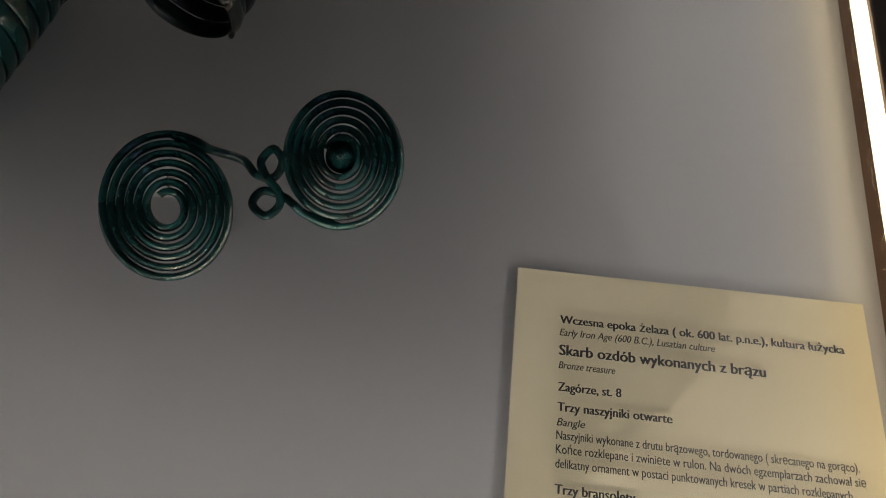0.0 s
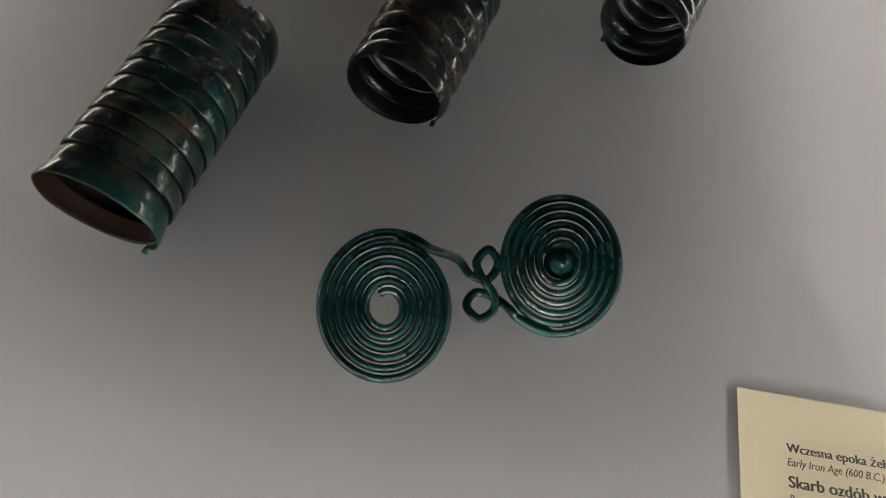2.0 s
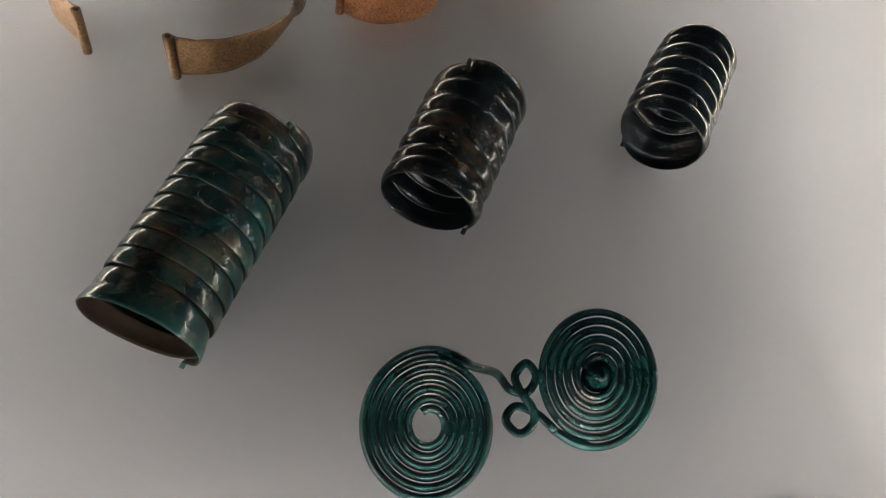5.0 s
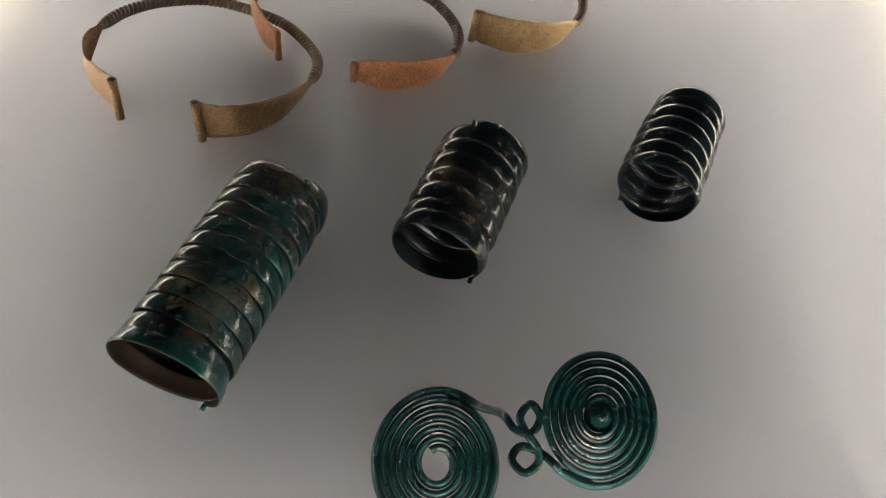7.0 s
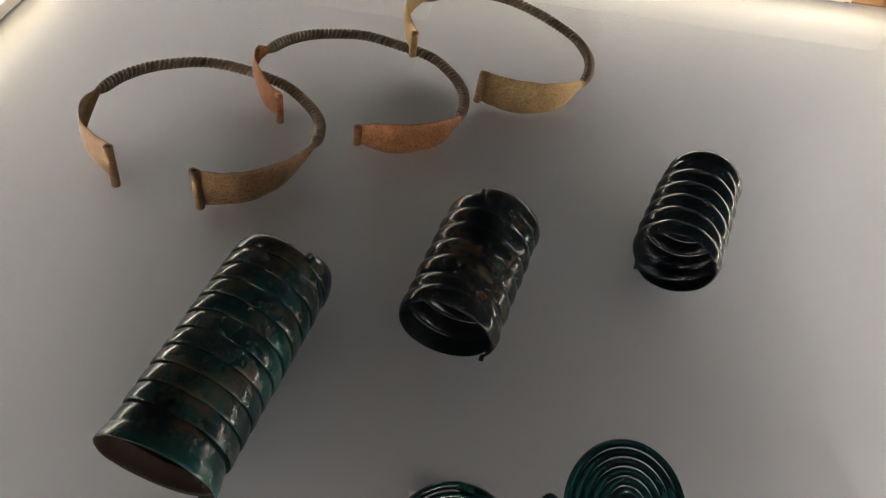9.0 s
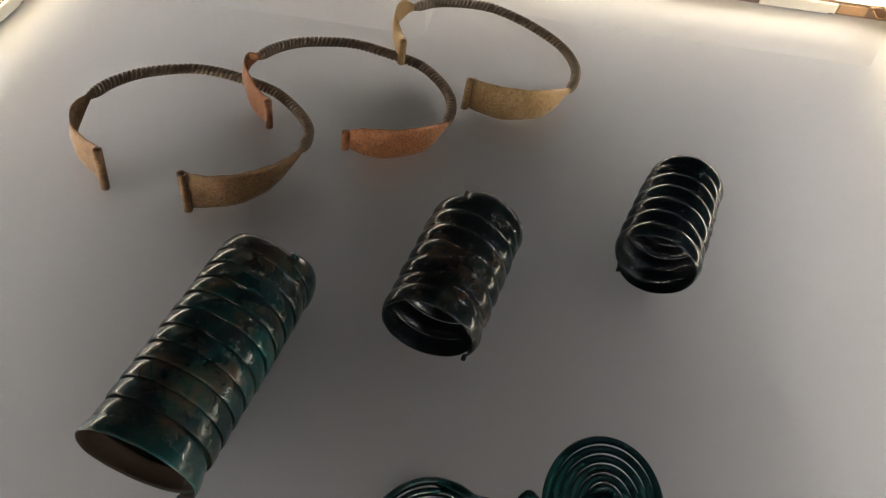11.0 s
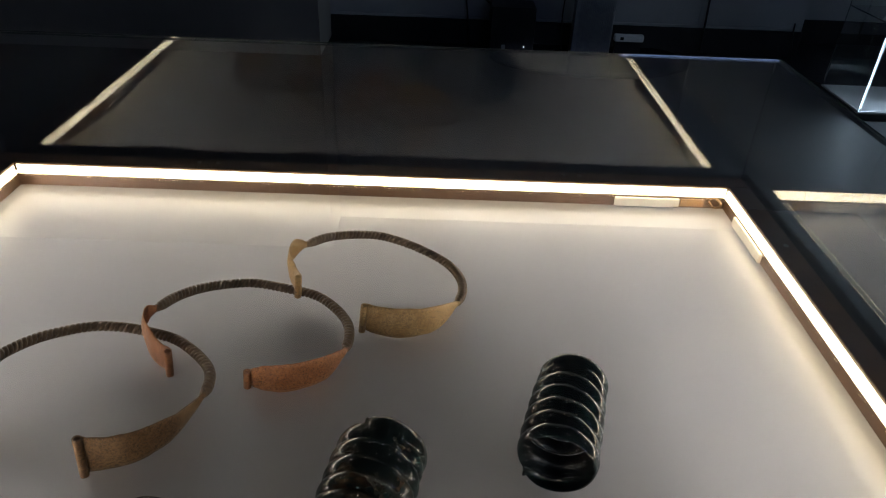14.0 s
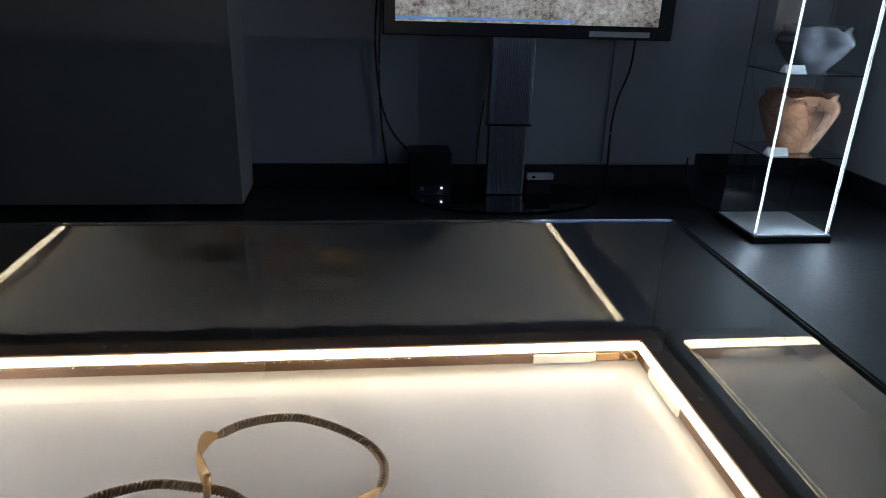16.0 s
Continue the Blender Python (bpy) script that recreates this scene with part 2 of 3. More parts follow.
def lathe(profile, steps=48):
    """Turns (radius, height) pairs about z."""
    verts, faces, n = [], [], len(profile)
    for i in range(steps):
        a = 2 * math.pi * i / steps
        verts += [(r * math.cos(a), r * math.sin(a), z) for r, z in profile]
    for i in range(steps):
        k = (i + 1) % steps
        faces += [(i * n + j, k * n + j, k * n + j + 1, i * n + j + 1) for j in range(n - 1)]
    return verts, faces


def smooth_line(points, per=10):
    """A Catmull-Rom line through the points."""
    p = [Vector(q) for q in points]
    p = [p[0] * 2 - p[1]] + p + [p[-1] * 2 - p[-2]]
    out = []
    for i in range(1, len(p) - 2):
        for k in range(per):
            t = k / per
            a, b, c, d = p[i - 1], p[i], p[i + 1], p[i + 2]
            out.append(0.5 * (2 * b + (c - a) * t + (2 * a - 5 * b + 4 * c - d) * t * t + (3 * b - a - 3 * c + d) * t ** 3))
    out.append(p[-2])
    return out


def sweep(points, shape, sides=10):
    """A closed skin along points; shape(i, angle) gives the radius at point i."""
    verts, faces, n = [], [], len(points)
    for i, p in enumerate(points):
        d = (points[min(i + 1, n - 1)] - points[max(i - 1, 0)]).normalized()
        side = d.cross(Vector((0, 0, 1)))
        side = side.normalized() if side.length > 1e-5 else Vector((1, 0, 0))
        up = side.cross(d)
        for k in range(sides):
            a = 2 * math.pi * k / sides
            r = shape(i, a)
            verts.append(p + side * (r * math.cos(a)) + up * (r * math.sin(a)))
    for i in range(n - 1):
        for k in range(sides):
            q = (k + 1) % sides
            faces.append((i * sides + k, i * sides + q, (i + 1) * sides + q, (i + 1) * sides + k))
    faces.append(tuple(range(sides))[::-1])
    faces.append(tuple((n - 1) * sides + k for k in range(sides)))
    return verts, faces


def tube(points, r, sides=8):
    return sweep([Vector(p) for p in points], lambda i, a: r, sides)


# ---- the display case ----
X0, X1, Y0, Y1 = -0.370, 0.368, -0.350, 0.3830      # inner faces of the lath frame
WALL_H = 0.0256                                      # height of the laths above the panel
LIP = 0.0220                                         # width of the laths
GX0, GX1, GY0, GY1 = X0 - LIP, X1 + LIP, Y0 - LIP, Y1 + LIP
HOOD = 0.1545                                         # height of the glass hood above the panel

panel = tagged(part("display_panel", box((X0 - 0.004, Y0 - 0.004, DECK - 0.01), (X1 + 0.004, Y1 + 0.004, DECK)), PANEL),
               "satin pale grey plastic panel inside the lit display case", "panel", kind="structure")

lath_specs = (("far", (X0 - LIP, Y1, 0), (X1 + LIP, Y1 + LIP, 0)), ("near", (X0 - LIP, Y0 - LIP, 0), (X1 + LIP, Y0, 0)),
              ("east", (X1, Y0, 0), (X1 + LIP, Y1, 0)), ("west", (X0 - LIP, Y0, 0), (X0, Y1, 0)))
case_frame = empty("case_frame", pose(0, 0, DECK), "dark brown lath frame round the lit panel", "frame", kind="structure")
for side, lo, hi in lath_specs:
    part("lath", box((lo[0], lo[1], -0.012), (hi[0], hi[1], WALL_H), 0.0008, 1), WOOD, case_frame)
screw = mesh_from("screw", *lathe([(0.0, 0.0009), (0.0008, 0.0009), (0.0009, 0.0004), (0.0019, 0.0008), (0.0024, 0.0)], 14), True)
for x, y in ((-0.185, Y1 + 0.014), (-0.165, Y1 + 0.014), (0.197, Y1 + 0.014), (0.214, Y1 + 0.014), (X1 + 0.013, 0.27), (X1 + 0.013, -0.1),
             (X0 - 0.013, 0.2)):
    part("screw", screw, STEEL, case_frame, m=pose(x, y, WALL_H))

base_case = empty("case_base", pose(0, 0, 0), "black cabinet base that carries the lit display", "cabinet", kind="structure")
part("body", box((GX0 - 0.02, GY0 - 0.02, 0.08), (GX1 + 0.02, GY1 + 0.02, DECK - 0.014), 0.003), BLACK_FRAME, base_case)
part("plinth", box((GX0 + 0.03, GY0 + 0.03, 0.0), (GX1 - 0.03, GY1 - 0.03, 0.08)), BLACK_FRAME, base_case)
for lo, hi in (((GX0 - 0.02, GY1 + 0.0065), (GX1 + 0.02, GY1 + 0.02)), ((GX0 - 0.02, GY0 - 0.02), (GX1 + 0.02, GY0 - 0.0065)),
               ((GX0 - 0.02, GY0 - 0.0065), (GX0 - 0.0065, GY1 + 0.0065)), ((GX1 + 0.0065, GY0 - 0.0065), (GX1 + 0.02, GY1 + 0.0065))):
    part("rim", box((lo[0], lo[1], DECK - 0.014), (hi[0], hi[1], DECK + 0.02), 0.001, 1), BLACK_FRAME, base_case)


def led_strip(length, m):
    """A tape of small diodes; local x runs along the wall, local y points into the case."""
    strip = empty("led_strip", m, "glowing warm white diode tape fixed along the brown lath", "light strip", "strips round the panel")
    sleeve = box((-length / 2, 0.0005, -0.0050), (length / 2, 0.0022, 0.0050), 0.0005, 1)
    ledge = box((-length / 2, 0.0022, -0.0021), (length / 2, 0.0050, -0.0012), 0.0002, 1)
    me = mesh_of("ledge", ledge)
    sleeve.from_mesh(me)
    bpy.data.meshes.remove(me)
    part("sleeve", sleeve, SLEEVE, strip, "milky silicone channel with a lower lip, glowing yellowish")
    pitch, verts, faces = 0.0125, [], []
    count = int((length - 0.012) / pitch)
    for i in range(count):
        x = (i - (count - 1) / 2) * pitch
        b = len(verts)
        for px, pz in ((-0.0024, 0.0), (0.0024, 0.0), (0.0024, 0.0005), (-0.0024, 0.0005)):
            verts += [(x + px, 0.0018, pz + (0.0016 if pz else 0.0)), (x + px * 0.9, 0.0024 + 3.6 * pz, pz)]
        faces += [(b + 7, b + 5, b + 3, b + 1)]
        for k in range(4):
            q = (k + 1) % 4
            faces.append((b + 2 * k, b + 2 * k + 1, b + 2 * q + 1, b + 2 * q))
    me = mesh_from("diodes", verts, faces)
    me.materials.append(WARM_LED)
    me.materials.append(LENS_CAP)
    for i, f in enumerate(me.polygons):
        f.material_index = 0 if i % 5 == 0 else 1
    tagged(part("diodes", me, WARM_LED, strip), kind="stuff")
    return strip


STRIP_Z = DECK + 0.0188
mid_x, mid_y = (X0 + X1) / 2, (Y0 + Y1) / 2
led_strip(X1 - X0 - 0.004, pose(mid_x, Y1, STRIP_Z, 0, 0, 180))
led_strip(X1 - X0 - 0.004, pose(mid_x, Y0, STRIP_Z, 0, 0, 0))
led_strip(Y1 - Y0 - 0.010, pose(X1, mid_y, STRIP_Z, 0, 0, 90))
led_strip(Y1 - Y0 - 0.010, pose(X0, mid_y, STRIP_Z, 0, 0, -90))


def connector(m, length, label):
    c = empty("strip_connector", m, label, "connector")
    cover = part("cover", box((-length / 2, 0.0005, -0.0055), (length / 2, 0.0040, 0.0045), 0.0012), CREAM_PLASTIC, c)
    part("slot", box((-length / 2 + 0.002, 0.0041, -0.0050), (-length / 2 + 0.006, 0.0045, -0.0040)), INK, cover)
    return c


connector(pose(0.2855, Y1, DECK + 0.0066, 0, 0, 180), 0.068, "long cream plastic strip connector below the diode tape")
connector(pose(X1, 0.312, DECK + 0.0066, 0, 0, 90), 0.070, "cream plastic strip connector close to the case corner")
connector(pose(X0, 0.175, DECK + 0.0066, 0, 0, -90), 0.070, "cream plastic strip connector on the brown lath")
tagged(part("amber_glue", box((0.321, Y1 - 0.002, DECK + 0.002), (0.346, Y1 - 0.0003, DECK + 0.0105), 0.0008), AMBER),
       "amber glue blob on the lath beside the connector", "glue")
tagged(part("corner_wire", mesh_from("corner_wire", *tube(smooth_line([(0.346, Y1 - 0.004, DECK + 0.012), (0.354, Y1 - 0.008, DECK + 0.016),
       (0.360, Y1 - 0.012, DECK + 0.010), (0.356, Y1 - 0.006, DECK + 0.004), (0.350, Y1 - 0.003, DECK + 0.009)], 8), 0.0012), True), AMBER),
       "short amber wire curled in the case corner", "wire")

hood = empty("glass_hood", pose(0, 0, 0), "clear glass hood with greenish edges over the exhibits", "glass cover")
T = 0.006
panes = [((GX0, GY1, DECK + 0.0), (GX1, GY1 + T, DECK + HOOD - 0.0045)), ((GX0, GY0 - T, DECK + 0.0), (GX1, GY0, DECK + HOOD - 0.0045)),
         ((GX0 - T, GY0 - T, DECK + 0.0), (GX0 - 0.0004, GY1 + T, DECK + HOOD - 0.0045)), ((GX1 + 0.0004, GY0 - T, DECK + 0.0), (GX1 + T, GY1 + T, DECK + HOOD - 0.0045)),
         ((GX0 - T, GY0 - T, DECK + HOOD - 0.004), (GX1 + T, GY1 + T, DECK + HOOD))]
for lo, hi in panes:
    p = part("pane", box(lo, hi), GLASS, hood)
    p.visible_shadow = False
for lo, hi in (((GX0 - T, GY1 + T + 0.0002, 0), (GX1 + T, GY1 + T + 0.0010, 0)), ((GX1 + T + 0.0002, GY0 - T, 0), (GX1 + T + 0.0010, GY1 + T, 0)),
               ((GX0 - T - 0.0010, GY0 - T, 0), (GX0 - T - 0.0002, GY1 + T, 0))):
    part("edge", box((lo[0], lo[1], DECK + HOOD - 0.004), (hi[0], hi[1], DECK + HOOD)), GREEN_EDGE, hood, "green polished glass edge")


# ---- the spiral armbands ----
def helix_band(r0, r1, length, turns, width, arch, lean, thick, wobble, flare, seed, start=0.0):
    """A ribbon wound about local y, from the open near end to the far end."""
    per, across = 72, 7
    n = int(per * turns)
    verts, faces = [], []
    for i in range(n + 1):
        a = radians(start) + 2 * math.pi * i / per
        fade = min(1.0, i / (per * 0.06), (n - i) / (per * 0.06))
        w = width * (0.7 + 0.3 * fade)
        yc = width / 2 + (length - width) * max(0.0, min(1.0, (i / per - 0.7) / (turns - 1.3)))
        outer, inner = [], []
        for j in range(across):
            u = 2 * j / (across - 1) - 1
            y = yc + u * w / 2
            f = max(0.0, min(1.0, y / length))
            r = r0 + (r1 - r0) * f + flare * max(0.0, 1 - y / (length * 0.12)) ** 2
            r += arch * (1 - abs(u) ** 1.7) + lean * u
            r -= 0.0010 * max(0.0, 1 - abs(i / per - 1.2) / 0.5) + 0.0010 * max(0.0, 1 - abs((n - i) / per - 1.1) / 0.5)
            r += wobble * (noise.noise((math.cos(a) * 1.7, math.sin(a) * 1.7, y * 60 + seed)))
            y += wobble * 0.7 * noise.noise((math.cos(a) * 2.5, math.sin(a) * 2.5, i / per * 3 + seed * 2))
            squash = 1 - 0.03 * math.sin(2 * a + seed)
            c, s = math.cos(a), math.sin(a)
            outer.append((r * squash * c, y, r * s))
            q = r - thick
            inner.append((q * squash * c, y, q * s))
        verts += outer + inner[::-1]
    m = 2 * across
    for i in range(n):
        for j in range(m):
            k = (j + 1) % m
            faces.append((i * m + j, i * m + k, (i + 1) * m + k, (i + 1) * m + j))
    faces.append(tuple(range(m))[::-1])
    faces.append(tuple(n * m + j for j in range(m)))
    return verts, faces, [j >= across and j < m - 1 for i in range(n) for j in range(m)]


def scroll(height, r, thick, turns=1.4):
    """A strip end rolled up about local z."""
    steps = int(18 * turns)
    pts = [(r * (1 - 0.35 * i / steps) * math.cos(2 * math.pi * turns * i / steps), r * (1 - 0.35 * i / steps) * math.sin(2 * math.pi * turns * i / steps)) for i in range(steps + 1)]
    verts, faces = [], []
    for x, y in pts:
        d = math.hypot(x, y)
        ix, iy = x * (d - thick) / d, y * (d - thick) / d
        verts += [(x, y, 0), (x, y, height), (ix, iy, height), (ix, iy, 0)]
    for i in range(steps):
        for j in range(4):
            k = (j + 1) % 4
            faces.append((4 * i + j, 4 * i + k, 4 * i + 4 + k, 4 * i + 4 + j))
    faces += [(0, 1, 2, 3), tuple(4 * steps + j for j in (3, 2, 1, 0))]
    return verts, faces


def armband(near, far, r0, r1, turns, width, arch, lean, thick, wobble, flare, mat, inner, label, seed, ends):
    a, b = Vector((*near, 0)), Vector((*far, 0))
    d = b - a
    length = d.length
    turn = math.degrees(math.atan2(-d.x, d.y))
    thing = empty("spiral_armband", pose(a.x, a.y, DECK + (r0 + flare * 0.3 + arch), 0, 0, turn), label, "armband", "spiral armbands")
    thing.rotation_euler.x = -math.atan2((r0 - r1) + flare * 0.3, length)
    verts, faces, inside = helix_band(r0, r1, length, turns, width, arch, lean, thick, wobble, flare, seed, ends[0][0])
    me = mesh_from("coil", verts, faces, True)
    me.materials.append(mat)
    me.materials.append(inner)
    # inner faces take the tone with the hollow's shade in its colour
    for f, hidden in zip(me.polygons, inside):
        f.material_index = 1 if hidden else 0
    coil = part("coil", me, mat, thing)
    for ang, y, r in ends:
        g = radians(ang)
        part("rolled_end", mesh_from("rolled_end", *scroll(0.0030, 0.0014, 0.0005), True), mat, coil,
             m=Matrix.Translation((r * math.cos(g), y, r * math.sin(g))) @ Matrix.Rotation(-g, 4, "Y") @ pose(0, 0, 0, 90, 0, 0))
    return thing


armband((-0.0860, -0.1508), (-0.0668, -0.0326), 0.0274, 0.0272, 12.31, 0.0110, 0.0008, -0.0008, 0.0006, 0.0003, 0.0009, LONG_PATINA, BROWN_INSIDE_SHADE,
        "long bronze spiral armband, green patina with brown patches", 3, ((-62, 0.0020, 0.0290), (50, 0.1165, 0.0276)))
armband((0.0226, -0.0552), (0.0381, 0.0258), 0.0245, 0.0250, 7.4, 0.0112, 0.0016, 0.0003, 0.0008, 0.0003, 0.0003, DARK_PATINA, BLACK_INSIDE_SHADE,
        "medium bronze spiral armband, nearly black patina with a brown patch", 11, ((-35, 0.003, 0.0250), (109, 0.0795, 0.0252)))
armband((0.1396, 0.0170), (0.1614, 0.0915), 0.0228, 0.0216, 6.83, 0.0114, 0.0017, 0.0003, 0.0008, 0.0003, 0.0002, DARKEST_PATINA, BLACK_INSIDE_SHADE,
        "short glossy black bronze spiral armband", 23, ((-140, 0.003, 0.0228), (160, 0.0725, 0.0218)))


# ---- the spectacle brooch ----
def brooch():
    left, right = Vector((0.0445, -0.1620, 0.0175)), Vector((0.1148, -0.1255, 0.0190))
    thing = empty("spectacle_brooch", pose(0.081, -0.145, DECK), "teal-black bronze spectacle brooch of two wire spirals", "brooch")
    org = thing.matrix_basis.translation

    def spiral(c, r_in, r_out, turns, a_end, dome, tilt):
        pts = []
        n = int(turns * 64)
        for i in range(n + 1):
            f = i / n
            a = radians(a_end) + 2 * math.pi * turns * (1 - f)
            r = r_in + (r_out - r_in) * f
            x, y = r * math.cos(a), r * math.sin(a) * 1.02
            z = c.z + dome * (1 - r / r_out) + tilt[0] * x + tilt[1] * y
            pts.append(Vector((c.x + x, c.y + y, DECK + z)) - org)
        return pts

    def wire(i, a):
        return 1.0 / (abs(math.cos(a)) / 0.00190 + abs(math.sin(a)) / 0.0028)
    l = spiral(left, 0.0058, 0.0294, 6.2, 62, 0.001, (-0.12, 0.45))
    r = spiral(right, 0.0062, 0.0280, 5.8, 242, 0.004, (-0.08, 0.48))
    part("left_spiral", mesh_from("left_spiral", *sweep(l, wire, 12), True), BROOCH_PATINA, thing)
    part("right_spiral", mesh_from("right_spiral", *sweep(r, wire, 12), True), BROOCH_PATINA, thing)

    def w(x, y, up=0.0):
        return Vector((x, y, DECK + 0.0095 + 0.3 * (y + 0.155) + up)) - org
    mid = [l[-7], l[-1], w(0.0700, -0.1325, 0.001), w(0.0772, -0.1377), w(0.0852, -0.1372, -0.001), w(0.0880, -0.1302), w(0.0828, -0.1252), w(0.0785, -0.1318, 0.001), w(0.0822, -0.1387, 0.002),
           w(0.0885, -0.1440, 0.001), w(0.0900, -0.1500), w(0.0845, -0.1552), w(0.0778, -0.1508), w(0.0810, -0.1441, -0.001), w(0.0905, -0.1450, -0.0015), w(0.0979, -0.1495), r[-1], r[-7]]
    part("clasp_loops", mesh_from("clasp_loops", *sweep(smooth_line(mid, 10), lambda i, a: 0.0020, 12), True), BROOCH_PATINA, thing, "thick wire bent into two small loops")
    knob = lathe([(0.0, 0.0100), (0.0012, 0.0097), (0.0026, 0.0078), (0.0044, 0.0042), (0.0064, 0.0012), (0.0074, 0.0)], 28)
    part("boss", mesh_from("boss", *knob, True), BROOCH_PATINA, thing, "conical boss in the middle of the spiral",
         m=Matrix.Translation(Vector((right.x, right.y, DECK + right.z + 0.001)) - org) @ pose(0, 0, 0, 25, 5, 0))
    for c, h in ((left, 0.0150), (right, 0.0165)):
        stand = part("stand", box((c.x - 0.007 - org.x, c.y + 0.013 - org.y, 0.0), (c.x + 0.007 - org.x, c.y + 0.019 - org.y, h + 0.001), 0.0008, 1), GLASS, thing, "clear acrylic prop")
        stand.visible_shadow = False
    return thing


brooch()
tagged(part("paper_marker", box((-0.011, -0.011, 0), (0.011, 0.011, 0.0004)), mottled("clear_marker", (0.60, 0.58, 0.58), (0.64, 0.62, 0.62), 60, (0.15, 0.25)),
            m=pose(0.0325, -0.1375, DECK + 0.0004, 0, 0, 8)), "small square transparent marker under the brooch", "marker")


# ---- the neck rings ----
def neck_ring(rod_line, left_band, right_band, band_mat, label, seed):
    """A twisted rod, open in front, whose ends are beaten flat and rolled into scrolls.
    Band stations run from the rod to the scroll: foot x, y, z and crest x, y, z above the panel."""
    cx = sum(p[0] for p in rod_line) / len(rod_line)
    cy = sum(p[1] for p in rod_line) / len(rod_line)
    thing = empty("neck_ring", pose(cx, cy, DECK), label, "neck ring", "neck rings")
    rod = smooth_line([(x - cx, y - cy, z) for x, y, z in rod_line], 72)
    run = [0.0]
    for p, q in zip(rod, rod[1:]):
        run.append(run[-1] + (q - p).length)

    def shape(i, a):
        s = run[i]
        edge = min(1.0, s / 0.006, (run[-1] - s) / 0.006)
        k = abs(math.sin(1.0 * a - s * math.pi / 0.0037))
        return (0.0027 + 0.0013 * k ** 0.7) * (0.7 + 0.3 * edge)
    part("twisted_rod", mesh_from("twisted_rod", *sweep(rod, shape, 28), True), ROD_BRONZE, thing, "tightly twisted rod like a rope")
    for band, tip in ((left_band, rod[0]), (right_band, rod[-1])):
        inner = rod[10] if tip is rod[0] else rod[-11]
        feet = [inner, tip - Vector((0, 0, 0.0022))] + [Vector((b[0] - cx, b[1] - cy, max(0.0004, b[2]))) for b in band]
        crests = [inner + Vector((0, 0, 0.0016)), tip + Vector((0, 0, 0.0024))] + [Vector((b[3] - cx, b[4] - cy, b[5])) for b in band]
        low, high = smooth_line(feet, 12), smooth_line(crests, 12)
        steps, rows = len(low) - 1, 9
        verts, faces = [], []
        for i in range(steps + 1):
            f = i / steps
            d = (low[min(i + 1, steps)] - low[max(i - 1, 0)]).normalized()
            up = (high[i] - low[i])
            out = d.cross(up).normalized()
            if out.dot(Vector((low[i].x, low[i].y, 0))) < 0:
                out = -out
            th = 0.00045 + 0.0014 * max(0.0, 1 - f / 0.18)
            ring = []
            for side, order in ((1, range(rows)), (-1, range(rows - 1, -1, -1))):
                for j in order:
                    u = j / (rows - 1)
                    nick = 0.0007 * noise.noise((f * 16, seed, 3.0 * (u > 0.5))) * (abs(2 * u - 1) > 0.9)
                    p = low[i].lerp(high[i], u) + up.normalized() * nick
                    p += out * (side * th * (1 - 0.4 * abs(2 * u - 1) ** 3) + 0.0011 * (1 - (2 * u - 1) ** 2) + 0.0004 * noise.noise((f * 9, u * 3, seed)))
                    p.z = max(p.z, 0.0003)
                    ring.append(p)
            verts += ring
        m = 2 * rows
        for i in range(steps):
            for j in range(m):
                k = (j + 1) % m
                faces.append((i * m + j, i * m + k, (i + 1) * m + k, (i + 1) * m + j))
        faces.append(tuple(range(m))[::-1])
        faces.append(tuple(steps * m + j for j in range(m)))
        terminal = part("flat_terminal", mesh_from("flat_terminal", verts, faces, True), band_mat, thing, "beaten flat strip with worn edges")
        axis = high[-1] - low[-1]
        d = (low[-1] - low[-5]).normalized()
        o = d.cross(axis).normalized()
        if o.dot(Vector((low[-1].x, low[-1].y, 0))) < 0:
            o = -o
        zc = axis.normalized()
        xc = (-o - zc * (-o).dot(zc)).normalized()
        yc = zc.cross(xc)
        m3 = Matrix((xc, yc, zc)).transposed().to_4x4()
        part("rolled_end", mesh_from("rolled_end", *scroll(axis.length * 1.0, 0.0031, 0.0007, 1.7), True), band_mat, terminal,
             m=Matrix.Translation(low[-1] + o * 0.0027) @ m3)
    return thing


neck_ring([(-0.2304, 0.0793, 0.027), (-0.2273, 0.1005, 0.023), (-0.2187, 0.1207, 0.018), (-0.207, 0.1357, 0.013), (-0.1922, 0.1468, 0.009), (-0.1731, 0.1499, 0.007),
           (-0.151, 0.1469, 0.006), (-0.126, 0.1384, 0.006), (-0.1046, 0.1212, 0.007), (-0.092, 0.1057, 0.008), (-0.0875, 0.0913, 0.009), (-0.0877, 0.0788, 0.01)],
          [(-0.2350, 0.0640, 0.012, -0.2340, 0.0655, 0.0295), (-0.2338, 0.0528, 0.004, -0.2318, 0.0557, 0.0265), (-0.2279, 0.0451, 0.001, -0.2245, 0.0478, 0.0250),
           (-0.2111, 0.0343, 0.0, -0.2082, 0.0378, 0.0262), (-0.1985, 0.0271, 0.0, -0.1959, 0.0305, 0.0301)],
          [(-0.0915, 0.0681, 0.004, -0.0906, 0.0684, 0.0145), (-0.0989, 0.0492, 0.001, -0.0967, 0.0505, 0.0203), (-0.1091, 0.0362, 0.0, -0.1075, 0.0375, 0.0236),
           (-0.1204, 0.0274, 0.0, -0.1193, 0.0282, 0.0261), (-0.1366, 0.0226, 0.0, -0.1348, 0.0241, 0.0275), (-0.1425, 0.0216, 0.0, -0.1407, 0.0232, 0.0305)],
          OLIVE_BRONZE, "twisted bronze neck ring with dull olive-brown flat terminals", 1)
